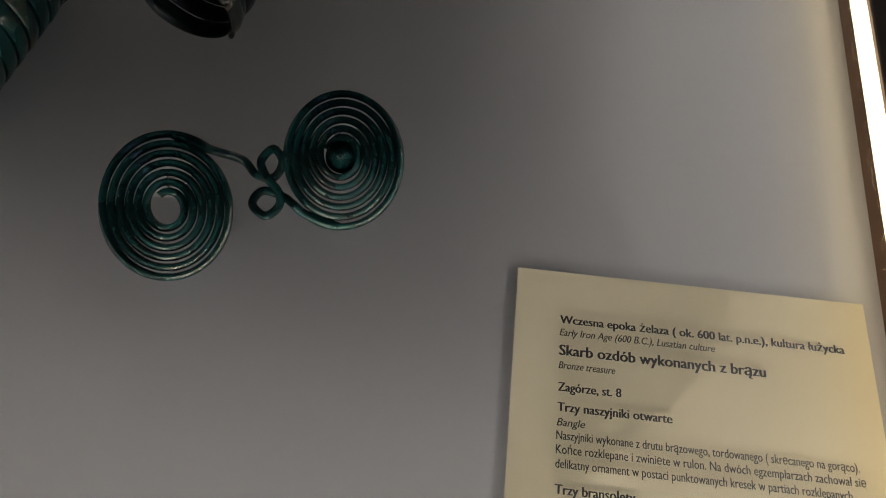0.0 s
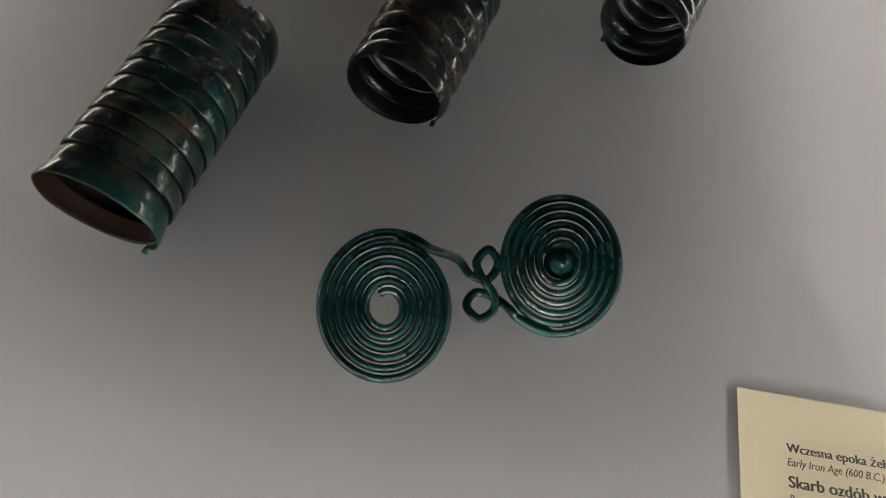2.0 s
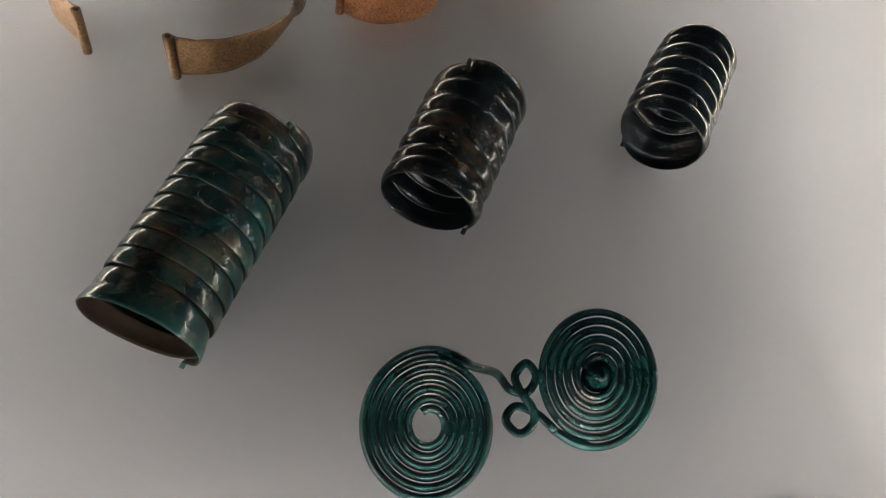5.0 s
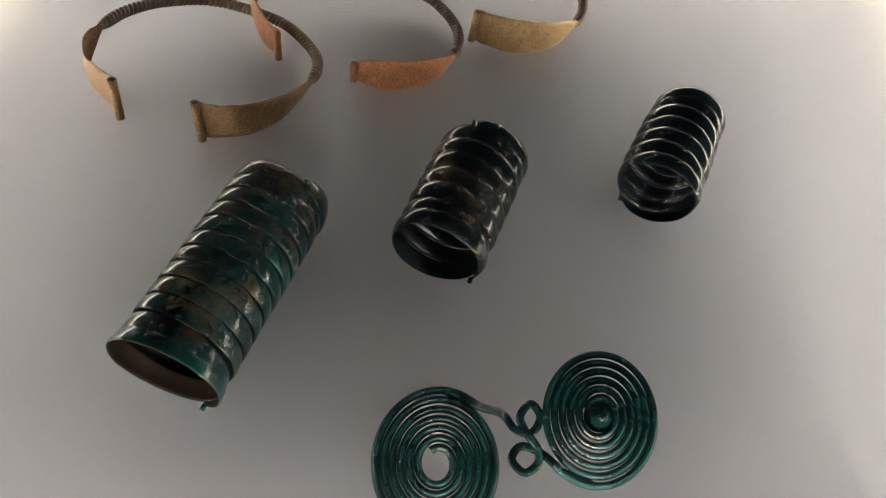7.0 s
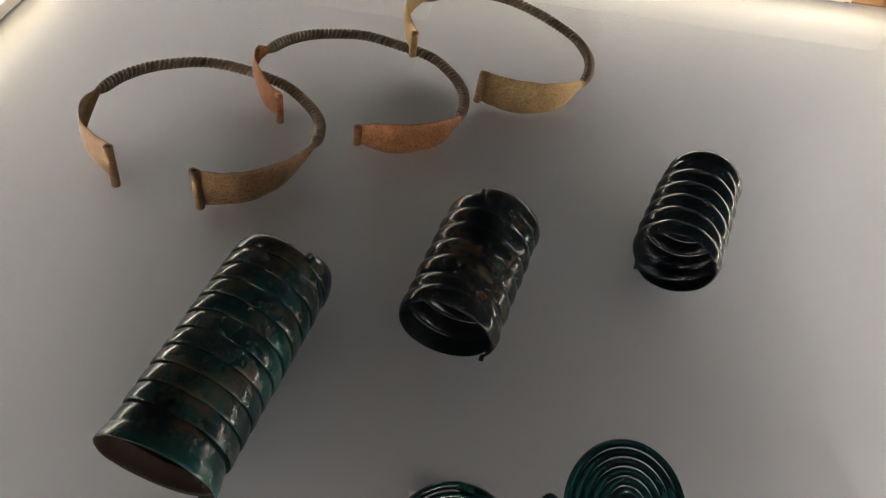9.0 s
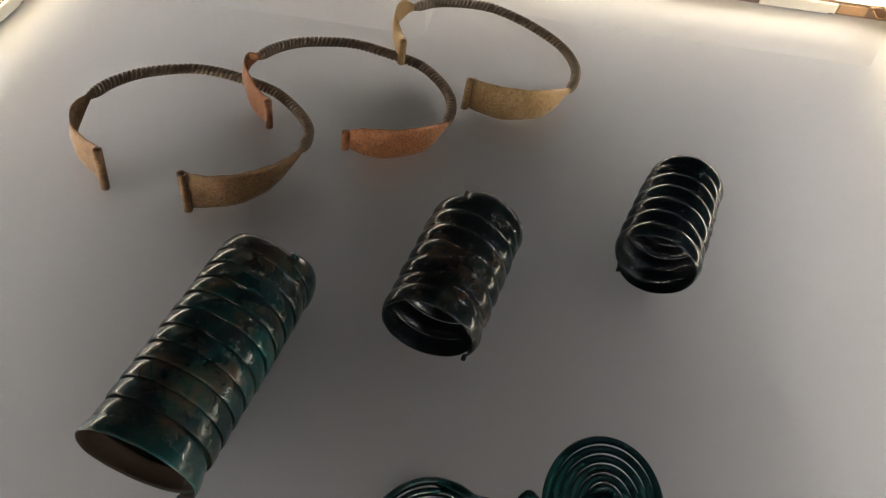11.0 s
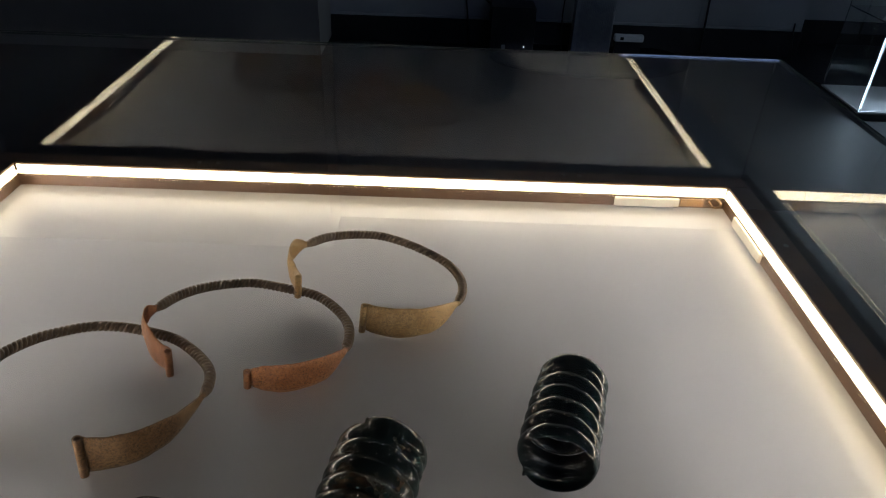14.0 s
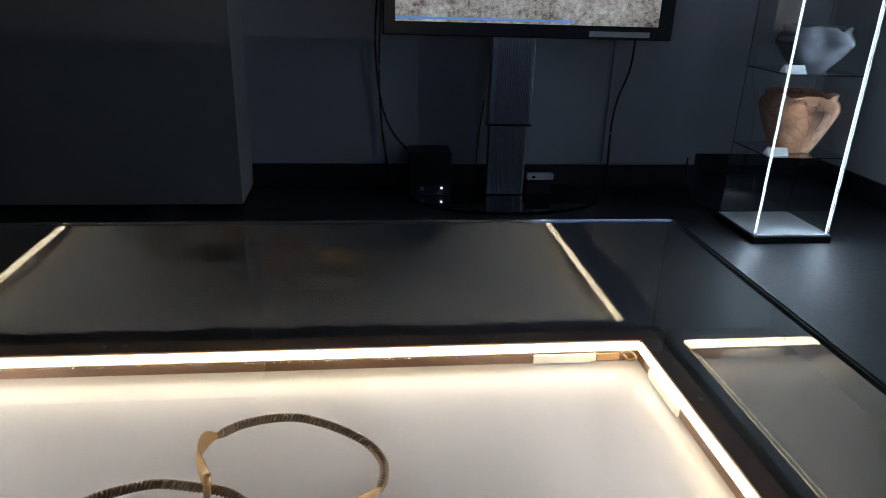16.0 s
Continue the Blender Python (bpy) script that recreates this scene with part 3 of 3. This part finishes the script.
neck_ring([(-0.1383, 0.1452, 0.03), (-0.1322, 0.1662, 0.025), (-0.1213, 0.1856, 0.019), (-0.1048, 0.2008, 0.013), (-0.0851, 0.2093, 0.009), (-0.0575, 0.206, 0.007),
           (-0.0322, 0.1991, 0.006), (-0.0144, 0.1838, 0.006), (-0.0022, 0.1655, 0.006), (0.0019, 0.1472, 0.007), (0.001, 0.1311, 0.008)],
          [(-0.1462, 0.1435, 0.019, -0.1445, 0.1440, 0.0330), (-0.1481, 0.1366, 0.012, -0.1460, 0.1379, 0.0285), (-0.1401, 0.1236, 0.003, -0.1372, 0.1262, 0.0255),
           (-0.1316, 0.1164, 0.0, -0.1289, 0.1181, 0.0220), (-0.1194, 0.1091, 0.0, -0.1175, 0.1099, 0.0220)],
          [(-0.0006, 0.1249, 0.005, -0.0010, 0.1249, 0.0138), (-0.0094, 0.1084, 0.001, -0.0102, 0.1082, 0.0216), (-0.0238, 0.0988, 0.0, -0.0233, 0.0989, 0.0241),
           (-0.0385, 0.0935, 0.0, -0.0371, 0.0938, 0.0254), (-0.0529, 0.0953, 0.0, -0.0508, 0.0961, 0.0218), (-0.0622, 0.0992, 0.001, -0.0609, 0.0999, 0.0150)],
          COPPER_BRONZE, "twisted bronze neck ring with copper-brown flat terminals", 2)
neck_ring([(-0.0436, 0.236, 0.032), (-0.0291, 0.2545, 0.028), (-0.0079, 0.2702, 0.022), (0.0148, 0.2773, 0.017), (0.0396, 0.272, 0.013), (0.0629, 0.2594, 0.01),
           (0.0785, 0.2456, 0.008), (0.0877, 0.2253, 0.008), (0.0885, 0.2068, 0.008), (0.0843, 0.191, 0.009)],
          [(-0.0500, 0.2300, 0.027, -0.0520, 0.2310, 0.0400), (-0.0563, 0.2177, 0.020, -0.0548, 0.2184, 0.0370), (-0.0524, 0.2065, 0.012, -0.0480, 0.2079, 0.0274),
           (-0.0421, 0.1905, 0.0115, -0.0405, 0.1910, 0.0310)],
          [(0.0822, 0.1880, 0.005, 0.0815, 0.1882, 0.0128), (0.0733, 0.1735, 0.001, 0.0720, 0.1736, 0.0204), (0.0596, 0.1612, 0.0, 0.0580, 0.1613, 0.0258),
           (0.0387, 0.1559, 0.0, 0.0375, 0.1561, 0.0284), (0.0213, 0.1596, 0.0, 0.0228, 0.1598, 0.0272), (0.0110, 0.1639, 0.001, 0.0135, 0.1647, 0.0255)],
          GOLD_BRONZE, "twisted bronze neck ring with golden tan flat terminals", 5)


# ---- the label ----
def lettering(text, width, height, slant, bold):
    cu = bpy.data.curves.new("lettering", "FONT")
    cu.body, cu.size, cu.shear, cu.offset, cu.resolution_u = text, 1.0, slant, 0.0, 3
    ob = bpy.data.objects.new("lettering", cu)
    scene.collection.objects.link(ob)
    bpy.context.view_layer.update()
    me = bpy.data.meshes.new_from_object(ob.evaluated_get(bpy.context.evaluated_depsgraph_get()))
    bpy.data.objects.remove(ob)
    bpy.data.curves.remove(cu)
    xs = [v.co.x for v in me.vertices]
    k = width / (max(xs) - min(xs))
    me.transform(Matrix.Diagonal((k, height, 1, 1)) @ Matrix.Translation((-min(xs), 0, 0)))
    shifts = ((0, 0), (0.035, 0.00002), (0.07, 0.00004)) if bold else ((0, 0), (0.03, 0.00002))
    twin = bmesh.new()
    for dx, dz in shifts:
        copy = me.copy()
        copy.transform(Matrix.Translation((dx * k, 0, dz)))
        twin.from_mesh(copy)
        bpy.data.meshes.remove(copy)
    twin.to_mesh(me)
    twin.free()
    return me


label_m = pose(0.2018, -0.1590, DECK + 0.0004, 0, 0, 2.0)
sheet = empty("exhibit_label", label_m, "cream printed paper label with black text lying on the panel", "label")
bm = bmesh.new()
bmesh.ops.create_grid(bm, x_segments=14, y_segments=18, size=0.5)
PW, PH = 0.1575, 0.170
for v in bm.verts:
    x, y = (v.co.x + 0.5) * PW, (v.co.y - 0.5) * PH
    v.co = (x, y, 0.00015 * math.sin(x * 30) * math.sin(y * 22))
top = bmesh.ops.extrude_face_region(bm, geom=bm.faces[:])
for g in top["geom"]:
    if isinstance(g, bmesh.types.BMVert):
        g.co.z += 0.0002
page = part("page", mesh_of("page", bm, False), PAPER, sheet)
LINES = (("Wczesna epoka żelaza ( ok. 600 lat. p.n.e.), kultura łużycka", 0.0965, 0.0, 4.2, 0, 1), ("Early Iron Age (600 B.C.), Lusatian culture", 0.0525, 4.5, 3.6, 0.25, 0),
         ("Skarb ozdób wykonanych z brązu", 0.0688, 11.5, 5.2, 0, 1), ("Bronze treasure", 0.0188, 16.3, 3.6, 0.25, 0), ("Zagórze, st. 8", 0.0206, 24.0, 4.2, 0, 1),
         ("Trzy naszyjniki otwarte", 0.0370, 30.8, 4.2, 0, 1), ("Bangle", 0.0090, 35.6, 3.6, 0.25, 0),
         ("Naszyjniki wykonane z drutu brązowego, tordowanego ( skręcanego na gorąco).", 0.0958, 40.0, 4.0, 0, 0),
         ("Końce rozklepane i zwinięte w rulon. Na dwóch egzemplarzach zachował się", 0.0972, 44.5, 4.0, 0, 0),
         ("delikatny ornament w postaci punktowanych kresek w partiach rozklepanych.", 0.0930, 49.0, 4.0, 0, 0),
         ("Trzy bransolety", 0.0247, 57.0, 4.2, 0, 1), ("Necklace", 0.0115, 62.0, 3.6, 0.25, 0))
for text, width, down, size, slant, bold in LINES:
    part("text_line", lettering(text, width * 1.30, size * 0.00130, slant, bold), INK, page, m=pose(0.0198, -0.0248 - down * 0.00126, 0.0006))

# specks of dust on the panel
rng = random.Random(4)
verts, faces = [], []
for i in range(420):
    x, y, r = rng.uniform(X0, X1), rng.uniform(Y0, Y1), rng.choice((0.00012, 0.00018, 0.00018, 0.0003))
    b = len(verts)
    verts += [(x - r, y, DECK), (x, y - r, DECK), (x + r * 1.3, y, DECK), (x, y + r, DECK), (x, y, DECK + r * 1.5)]
    faces += [(b, b + 1, b + 4), (b + 1, b + 2, b + 4), (b + 2, b + 3, b + 4), (b + 3, b, b + 4)]
tagged(part("dust_specks", mesh_from("dust_specks", verts, faces), WHITE_BOARD), "tiny pale dust specks scattered on the panel", "dust", kind="stuff")

# ---- the room ----
FAR, NEAR, WEST, EAST, TOP = 3.757, -2.95, -3.2, 3.09, 3.1


def wall(name, lo, hi, mat, label):
    return tagged(part(name, box(lo, hi), mat), label, "wall", kind="structure")


tagged(part("floor", box((WEST - 0.2, NEAR - 0.2, -0.1), (EAST + 0.2, 4.3, 0.0)), FLOOR_TILE), "dark polished floor of the dim exhibition room", "floor", kind="structure")
tagged(part("ceiling", box((WEST - 0.2, NEAR - 0.2, TOP), (EAST + 0.2, 4.3, TOP + 0.1)), CEILING_PAINT), "plain dark ceiling", "ceiling", kind="structure")
wall("wall_north", (-0.572, FAR, 0), (2.13, FAR + 0.5, TOP), WALL_PAINT, "grey-blue painted wall behind the screen")
wall("wall_niche", (2.13, 4.057, 0), (EAST, 4.3, TOP), WALL_PAINT, "grey-blue painted wall of the recess")
wall("wall_east", (EAST, NEAR, 0), (EAST + 0.2, 4.3, TOP), WALL_PAINT, "grey-blue painted side wall")
wall("wall_west", (WEST - 0.2, NEAR, 0), (WEST, 3.365, TOP), PIER_PAINT, "grey painted side wall")
wall("wall_pier", (WEST, 3.365, 0.02), (-0.572, FAR + 0.5, TOP), PIER_PAINT, "grey painted wall pier in front of the screen wall")
wall("wall_south", (WEST - 0.2, NEAR - 0.2, 0), (EAST + 0.2, NEAR, TOP), PIER_PAINT, "plain grey wall behind the visitor")
SK = 0.142
for lo, hi in (((-0.57, FAR - 0.014, 0), (2.13, FAR, SK)), ((2.144, 4.043, 0), (EAST, 4.057, SK)), ((EAST - 0.014, NEAR, 0), (EAST, 4.043, SK)), ((2.13, FAR, 0), (2.144, 4.043, SK))):
    tagged(part("baseboard", box(lo, hi, 0.003, 1), SKIRTING), "black skirting board along the wall", "baseboard", kind="structure")
tagged(part("trim", box((1.525, FAR - 0.012, SK + 0.018), (1.565, FAR, 2.4), 0.002, 1), WALL_PAINT), "painted cable duct on the wall", "duct", kind="structure")
tagged(part("trim", box((-0.56, FAR - 0.010, SK + 0.002), (2.11, FAR, SK + 0.016), 0.002, 1), WALL_PAINT), "narrow painted cable duct above the skirting", "duct", kind="structure")

# the screen on its floor stand
tv = empty("screen_stand", pose(0.886, 3.56, 0), "large black screen on a ribbed aluminium floor stand", "television")
part("bezel", box((-0.707, -0.045, 0.896), (0.869, 0.015, 1.83), 0.008), BLACK_PLASTIC, tv)
shown = part("display", box((-0.642, -0.0470, 0.968), (0.783, -0.0455, 1.76)), SCREEN, tv, "lit picture of bare stony earth")
part("player_bar", box((-0.642, -0.0485, 0.980), (0.30, -0.0475, 0.992)), BLUE_BAR, shown, "blue player bar")
part("sticker", box((0.403, -0.0465, 0.912), (0.741, -0.0455, 0.940)), WHITE_BOARD, tv, "pale paper strip on the bezel")
part("back_box", box((-0.28, 0.015, 0.95), (0.40, 0.06, 1.55), 0.01), BLACK_PLASTIC, tv)
part("column", box((-0.119, -0.035, 0.430), (0.118, 0.045, 1.25), 0.004), ALUMINIUM, tv)
part("column_foot", box((-0.108, -0.030, 0.02), (0.106, 0.040, 0.425), 0.004), ALUMINIUM, tv)
for i in range(20):
    x = -0.084 + i * 0.0095
    part("rib", box((x, -0.0385, 0.435), (x + 0.0050, -0.0345, 0.94), 0.0008, 1), ALUMINIUM, tv)
for i in range(19):
    x = -0.080 + i * 0.0095
    part("rib", box((x, -0.0335, 0.022), (x + 0.0050, -0.0295, 0.422), 0.0008, 1), ALUMINIUM, tv)
part("collar", box((-0.125, -0.042, 0.420), (0.124, 0.048, 0.433), 0.002), BLACK_PLASTIC, tv)
foot = bmesh.new()
bmesh.ops.create_cone(foot, cap_ends=True, segments=64, radius1=0.5, radius2=0.495, depth=0.018)
for v in foot.verts:
    v.co = Vector((v.co.x * 1.12, v.co.y * 0.66 - 0.02, v.co.z + 0.009))
part("foot_plate", foot, BLACK_GLASS, tv, "round black glass foot")

player = empty("media_box", pose(0.450, 3.62, 0), "small black computer box standing on the floor", "computer")
housing = part("housing", box((-0.12, -0.09, 0.0), (0.12, 0.09, 0.267), 0.004), BLACK_PLASTIC, player)
part("badge", box((-0.055, -0.0915, 0.045), (-0.035, -0.0905, 0.068)), ALUMINIUM, housing, "pale square sticker")
part("lamp", box((0.0655, -0.0915, 0.058), (0.0675, -0.0905, 0.061)), COOL_LED, housing, "tiny white pilot lamp")
strip_box = empty("power_strip", pose(1.092, 3.55, 0.125), "white power strip lying behind the stand", "power strip")
part("body", box((-0.08, -0.02, -0.018), (0.08, 0.02, 0.018), 0.006), WHITE_PLASTIC, strip_box)
part("socket", box((-0.05, -0.021, -0.008), (-0.03, -0.0195, 0.008), 0.001, 1), BLACK_PLASTIC, strip_box)
part("bracket", box((-0.07, -0.01, -0.125), (0.07, 0.01, -0.018)), BLACK_PLASTIC, strip_box)


def cable(points, r, label):
    return tagged(part("cable", mesh_from("cable", *tube(smooth_line(points, 8), r, 6), True), CABLE), label, "cable")


cable([(0.166, 3.72, 1.23), (0.145, 3.72, 0.88), (0.166, 3.72, 0.58), (0.217, 3.72, 0.39), (0.309, 3.72, 0.26), (0.381, 3.7, 0.23)], 0.006, "black cable hanging from the screen to the box")
cable([(0.181, 3.73, 1.23), (0.166, 3.73, 0.73), (0.176, 3.73, 0.43), (0.207, 3.72, 0.18), (0.227, 3.71, 0.01)], 0.005, "thin black cable hanging to the floor")
cable([(1.633, 3.72, 0.98), (1.623, 3.72, 0.73), (1.571, 3.72, 0.55), (1.551, 3.72, 0.38), (1.556, 3.72, 0.18), (1.561, 3.72, 0.01)], 0.006, "black cable curving down from the screen")
cable([(0.771, 3.72, 0.53), (0.75, 3.72, 0.33), (0.74, 3.7, 0.18), (0.75, 3.66, 0.02)], 0.004, "thin black cable behind the column")
cable([(2.074, 3.74, 0.19), (2.064, 3.7, 0.11), (2.012, 3.5, 0.008), (2.033, 3.3, 0.006), (2.094, 3.21, 0.01)], 0.005, "thin grey cable from the socket to the glass cabinet")

# the glass cabinet with pots
VX0, VX1, VY0, VY1, VH = 2.000, 2.395, 2.765, 3.130, 1.70
cab = empty("glass_cabinet", pose(0, 0, 0), "tall frameless glass cabinet lit by cool white diode strips", "display cabinet")
part("base", box((VX0 - 0.012, VY0 - 0.012, 0.0), (VX1 + 0.012, VY1 + 0.012, 0.035), 0.003), BLACK_PLASTIC, cab, "black cabinet base")
part("floor_board", box((VX0 - 0.004, VY0 - 0.004, 0.035), (VX1 + 0.004, VY1 + 0.004, 0.043), 0.001, 1), WHITE_BOARD, cab, "bright white floor board")
part("top", box((VX0 - 0.01, VY0 - 0.01, VH), (VX1 + 0.01, VY1 + 0.01, VH + 0.03), 0.003), BLACK_PLASTIC, cab)
for lo, hi in (((VX0, VY0, 0.044), (VX0 + 0.004, VY1, VH)), ((VX1 - 0.004, VY0, 0.044), (VX1, VY1, VH)), ((VX0 + 0.005, VY1 - 0.004, 0.044), (VX1 - 0.005, VY1, VH)),
               ((VX0 + 0.005, VY0, 0.044), (VX1 - 0.005, VY0 + 0.004, VH))):
    p = part("pane", box(lo, hi), GLASS, cab)
    p.visible_shadow = False
for z in (0.428, 0.816, 1.204):
    p = part("shelf", box((VX0 + 0.006, VY0 + 0.006, z), (VX1 - 0.006, VY1 - 0.006, z + 0.006)), GLASS, cab)
    p.visible_shadow = False
for x in (VX0 + 0.008, VX1 - 0.012):
    verts, faces = [], []
    for i in range(133):
        z = 0.055 + i * 0.0122
        b = len(verts)
        verts += [(x - 0.0025, VY0 + 0.0105, z), (x + 0.0025, VY0 + 0.0105, z), (x + 0.0025, VY0 + 0.0105, z + 0.0055), (x - 0.0025, VY0 + 0.0105, z + 0.0055),
                  (x - 0.0025, VY0 + 0.008, z), (x + 0.0025, VY0 + 0.008, z), (x + 0.0025, VY0 + 0.008, z + 0.0055), (x - 0.0025, VY0 + 0.008, z + 0.0055)]
        faces += [(b, b + 3, b + 2, b + 1), (b + 4, b + 5, b + 6, b + 7), (b, b + 1, b + 5, b + 4), (b + 2, b + 3, b + 7, b + 6), (b, b + 4, b + 7, b + 3), (b + 1, b + 2, b + 6, b + 5)]
    tagged(part("diodes", mesh_from("diodes", verts, faces), COOL_LED, cab, "column of cool white diodes"), kind="stuff")
    part("diode_rail", box((x - 0.0045, VY0 + 0.0112, 0.046), (x + 0.0045, VY0 + 0.0122, VH)), WHITE_PLASTIC, cab)


def pot(name, x, y, z, profile, mat, label, seed, rough_rim):
    profile = [(a * 1.29, b * 1.08) for a, b in profile]
    steps, n = 56, len(profile)
    verts, faces = lathe(profile, steps)
    out = []
    for i, (vx, vy, vz) in enumerate(verts):
        a = math.atan2(vy, vx)
        k = 1 + 0.018 * noise.noise((math.cos(a) * 1.5, math.sin(a) * 1.5, vz * 9 + seed))
        top_z = max(p[1] for p in profile)
        drop = rough_rim * max(0, noise.noise((math.cos(a) * 2.2, math.sin(a) * 2.2, seed))) * max(0, (vz - top_z * 0.8) / (top_z * 0.2))
        out.append((vx * k, vy * k, vz - drop))
    thing = empty(name, pose(x, y, z), label, "pot")
    part("vessel", mesh_from("vessel", out, faces, True), mat, thing)
    return thing


pot("clay_pot", 2.210, 2.955, 0.4340, [(0.0, 0.0), (0.068, 0.0), (0.074, 0.006), (0.105, 0.08), (0.132, 0.155), (0.143, 0.195), (0.136, 0.225), (0.122, 0.240), (0.126, 0.262), (0.119, 0.262),
                                   (0.114, 0.240), (0.128, 0.220), (0.134, 0.195), (0.122, 0.150), (0.094, 0.07), (0.0, 0.012)], RED_CLAY,
    "cracked orange clay pot mended from sherds", 2, 0.03)
pot("clay_pot", 2.218, 2.955, 0.8220, [(0.0, 0.0), (0.052, 0.0), (0.058, 0.005), (0.100, 0.06), (0.132, 0.115), (0.130, 0.140), (0.112, 0.168), (0.116, 0.190), (0.109, 0.190),
                                   (0.105, 0.168), (0.122, 0.138), (0.124, 0.115), (0.094, 0.06), (0.0, 0.012)], GREY_CLAY,
    "dark grey clay pot with a chipped rim", 7, 0.03)
for z in (0.4340, 0.8220):
    card = empty("shelf_card", pose(2.062, 2.806, z, 0, 0, 0), "small folded white card on the glass shelf", "card")
    part("front", box((-0.05, -0.001, 0.0), (0.05, 0.001, 0.042)), WHITE_BOARD, card, m=pose(0, 0, 0.0008, -35, 0, 0))
    part("back", box((-0.05, -0.001, 0.0), (0.05, 0.001, 0.042)), WHITE_BOARD, card, m=pose(0, 0.049, 0.0008, 35, 0, 0))
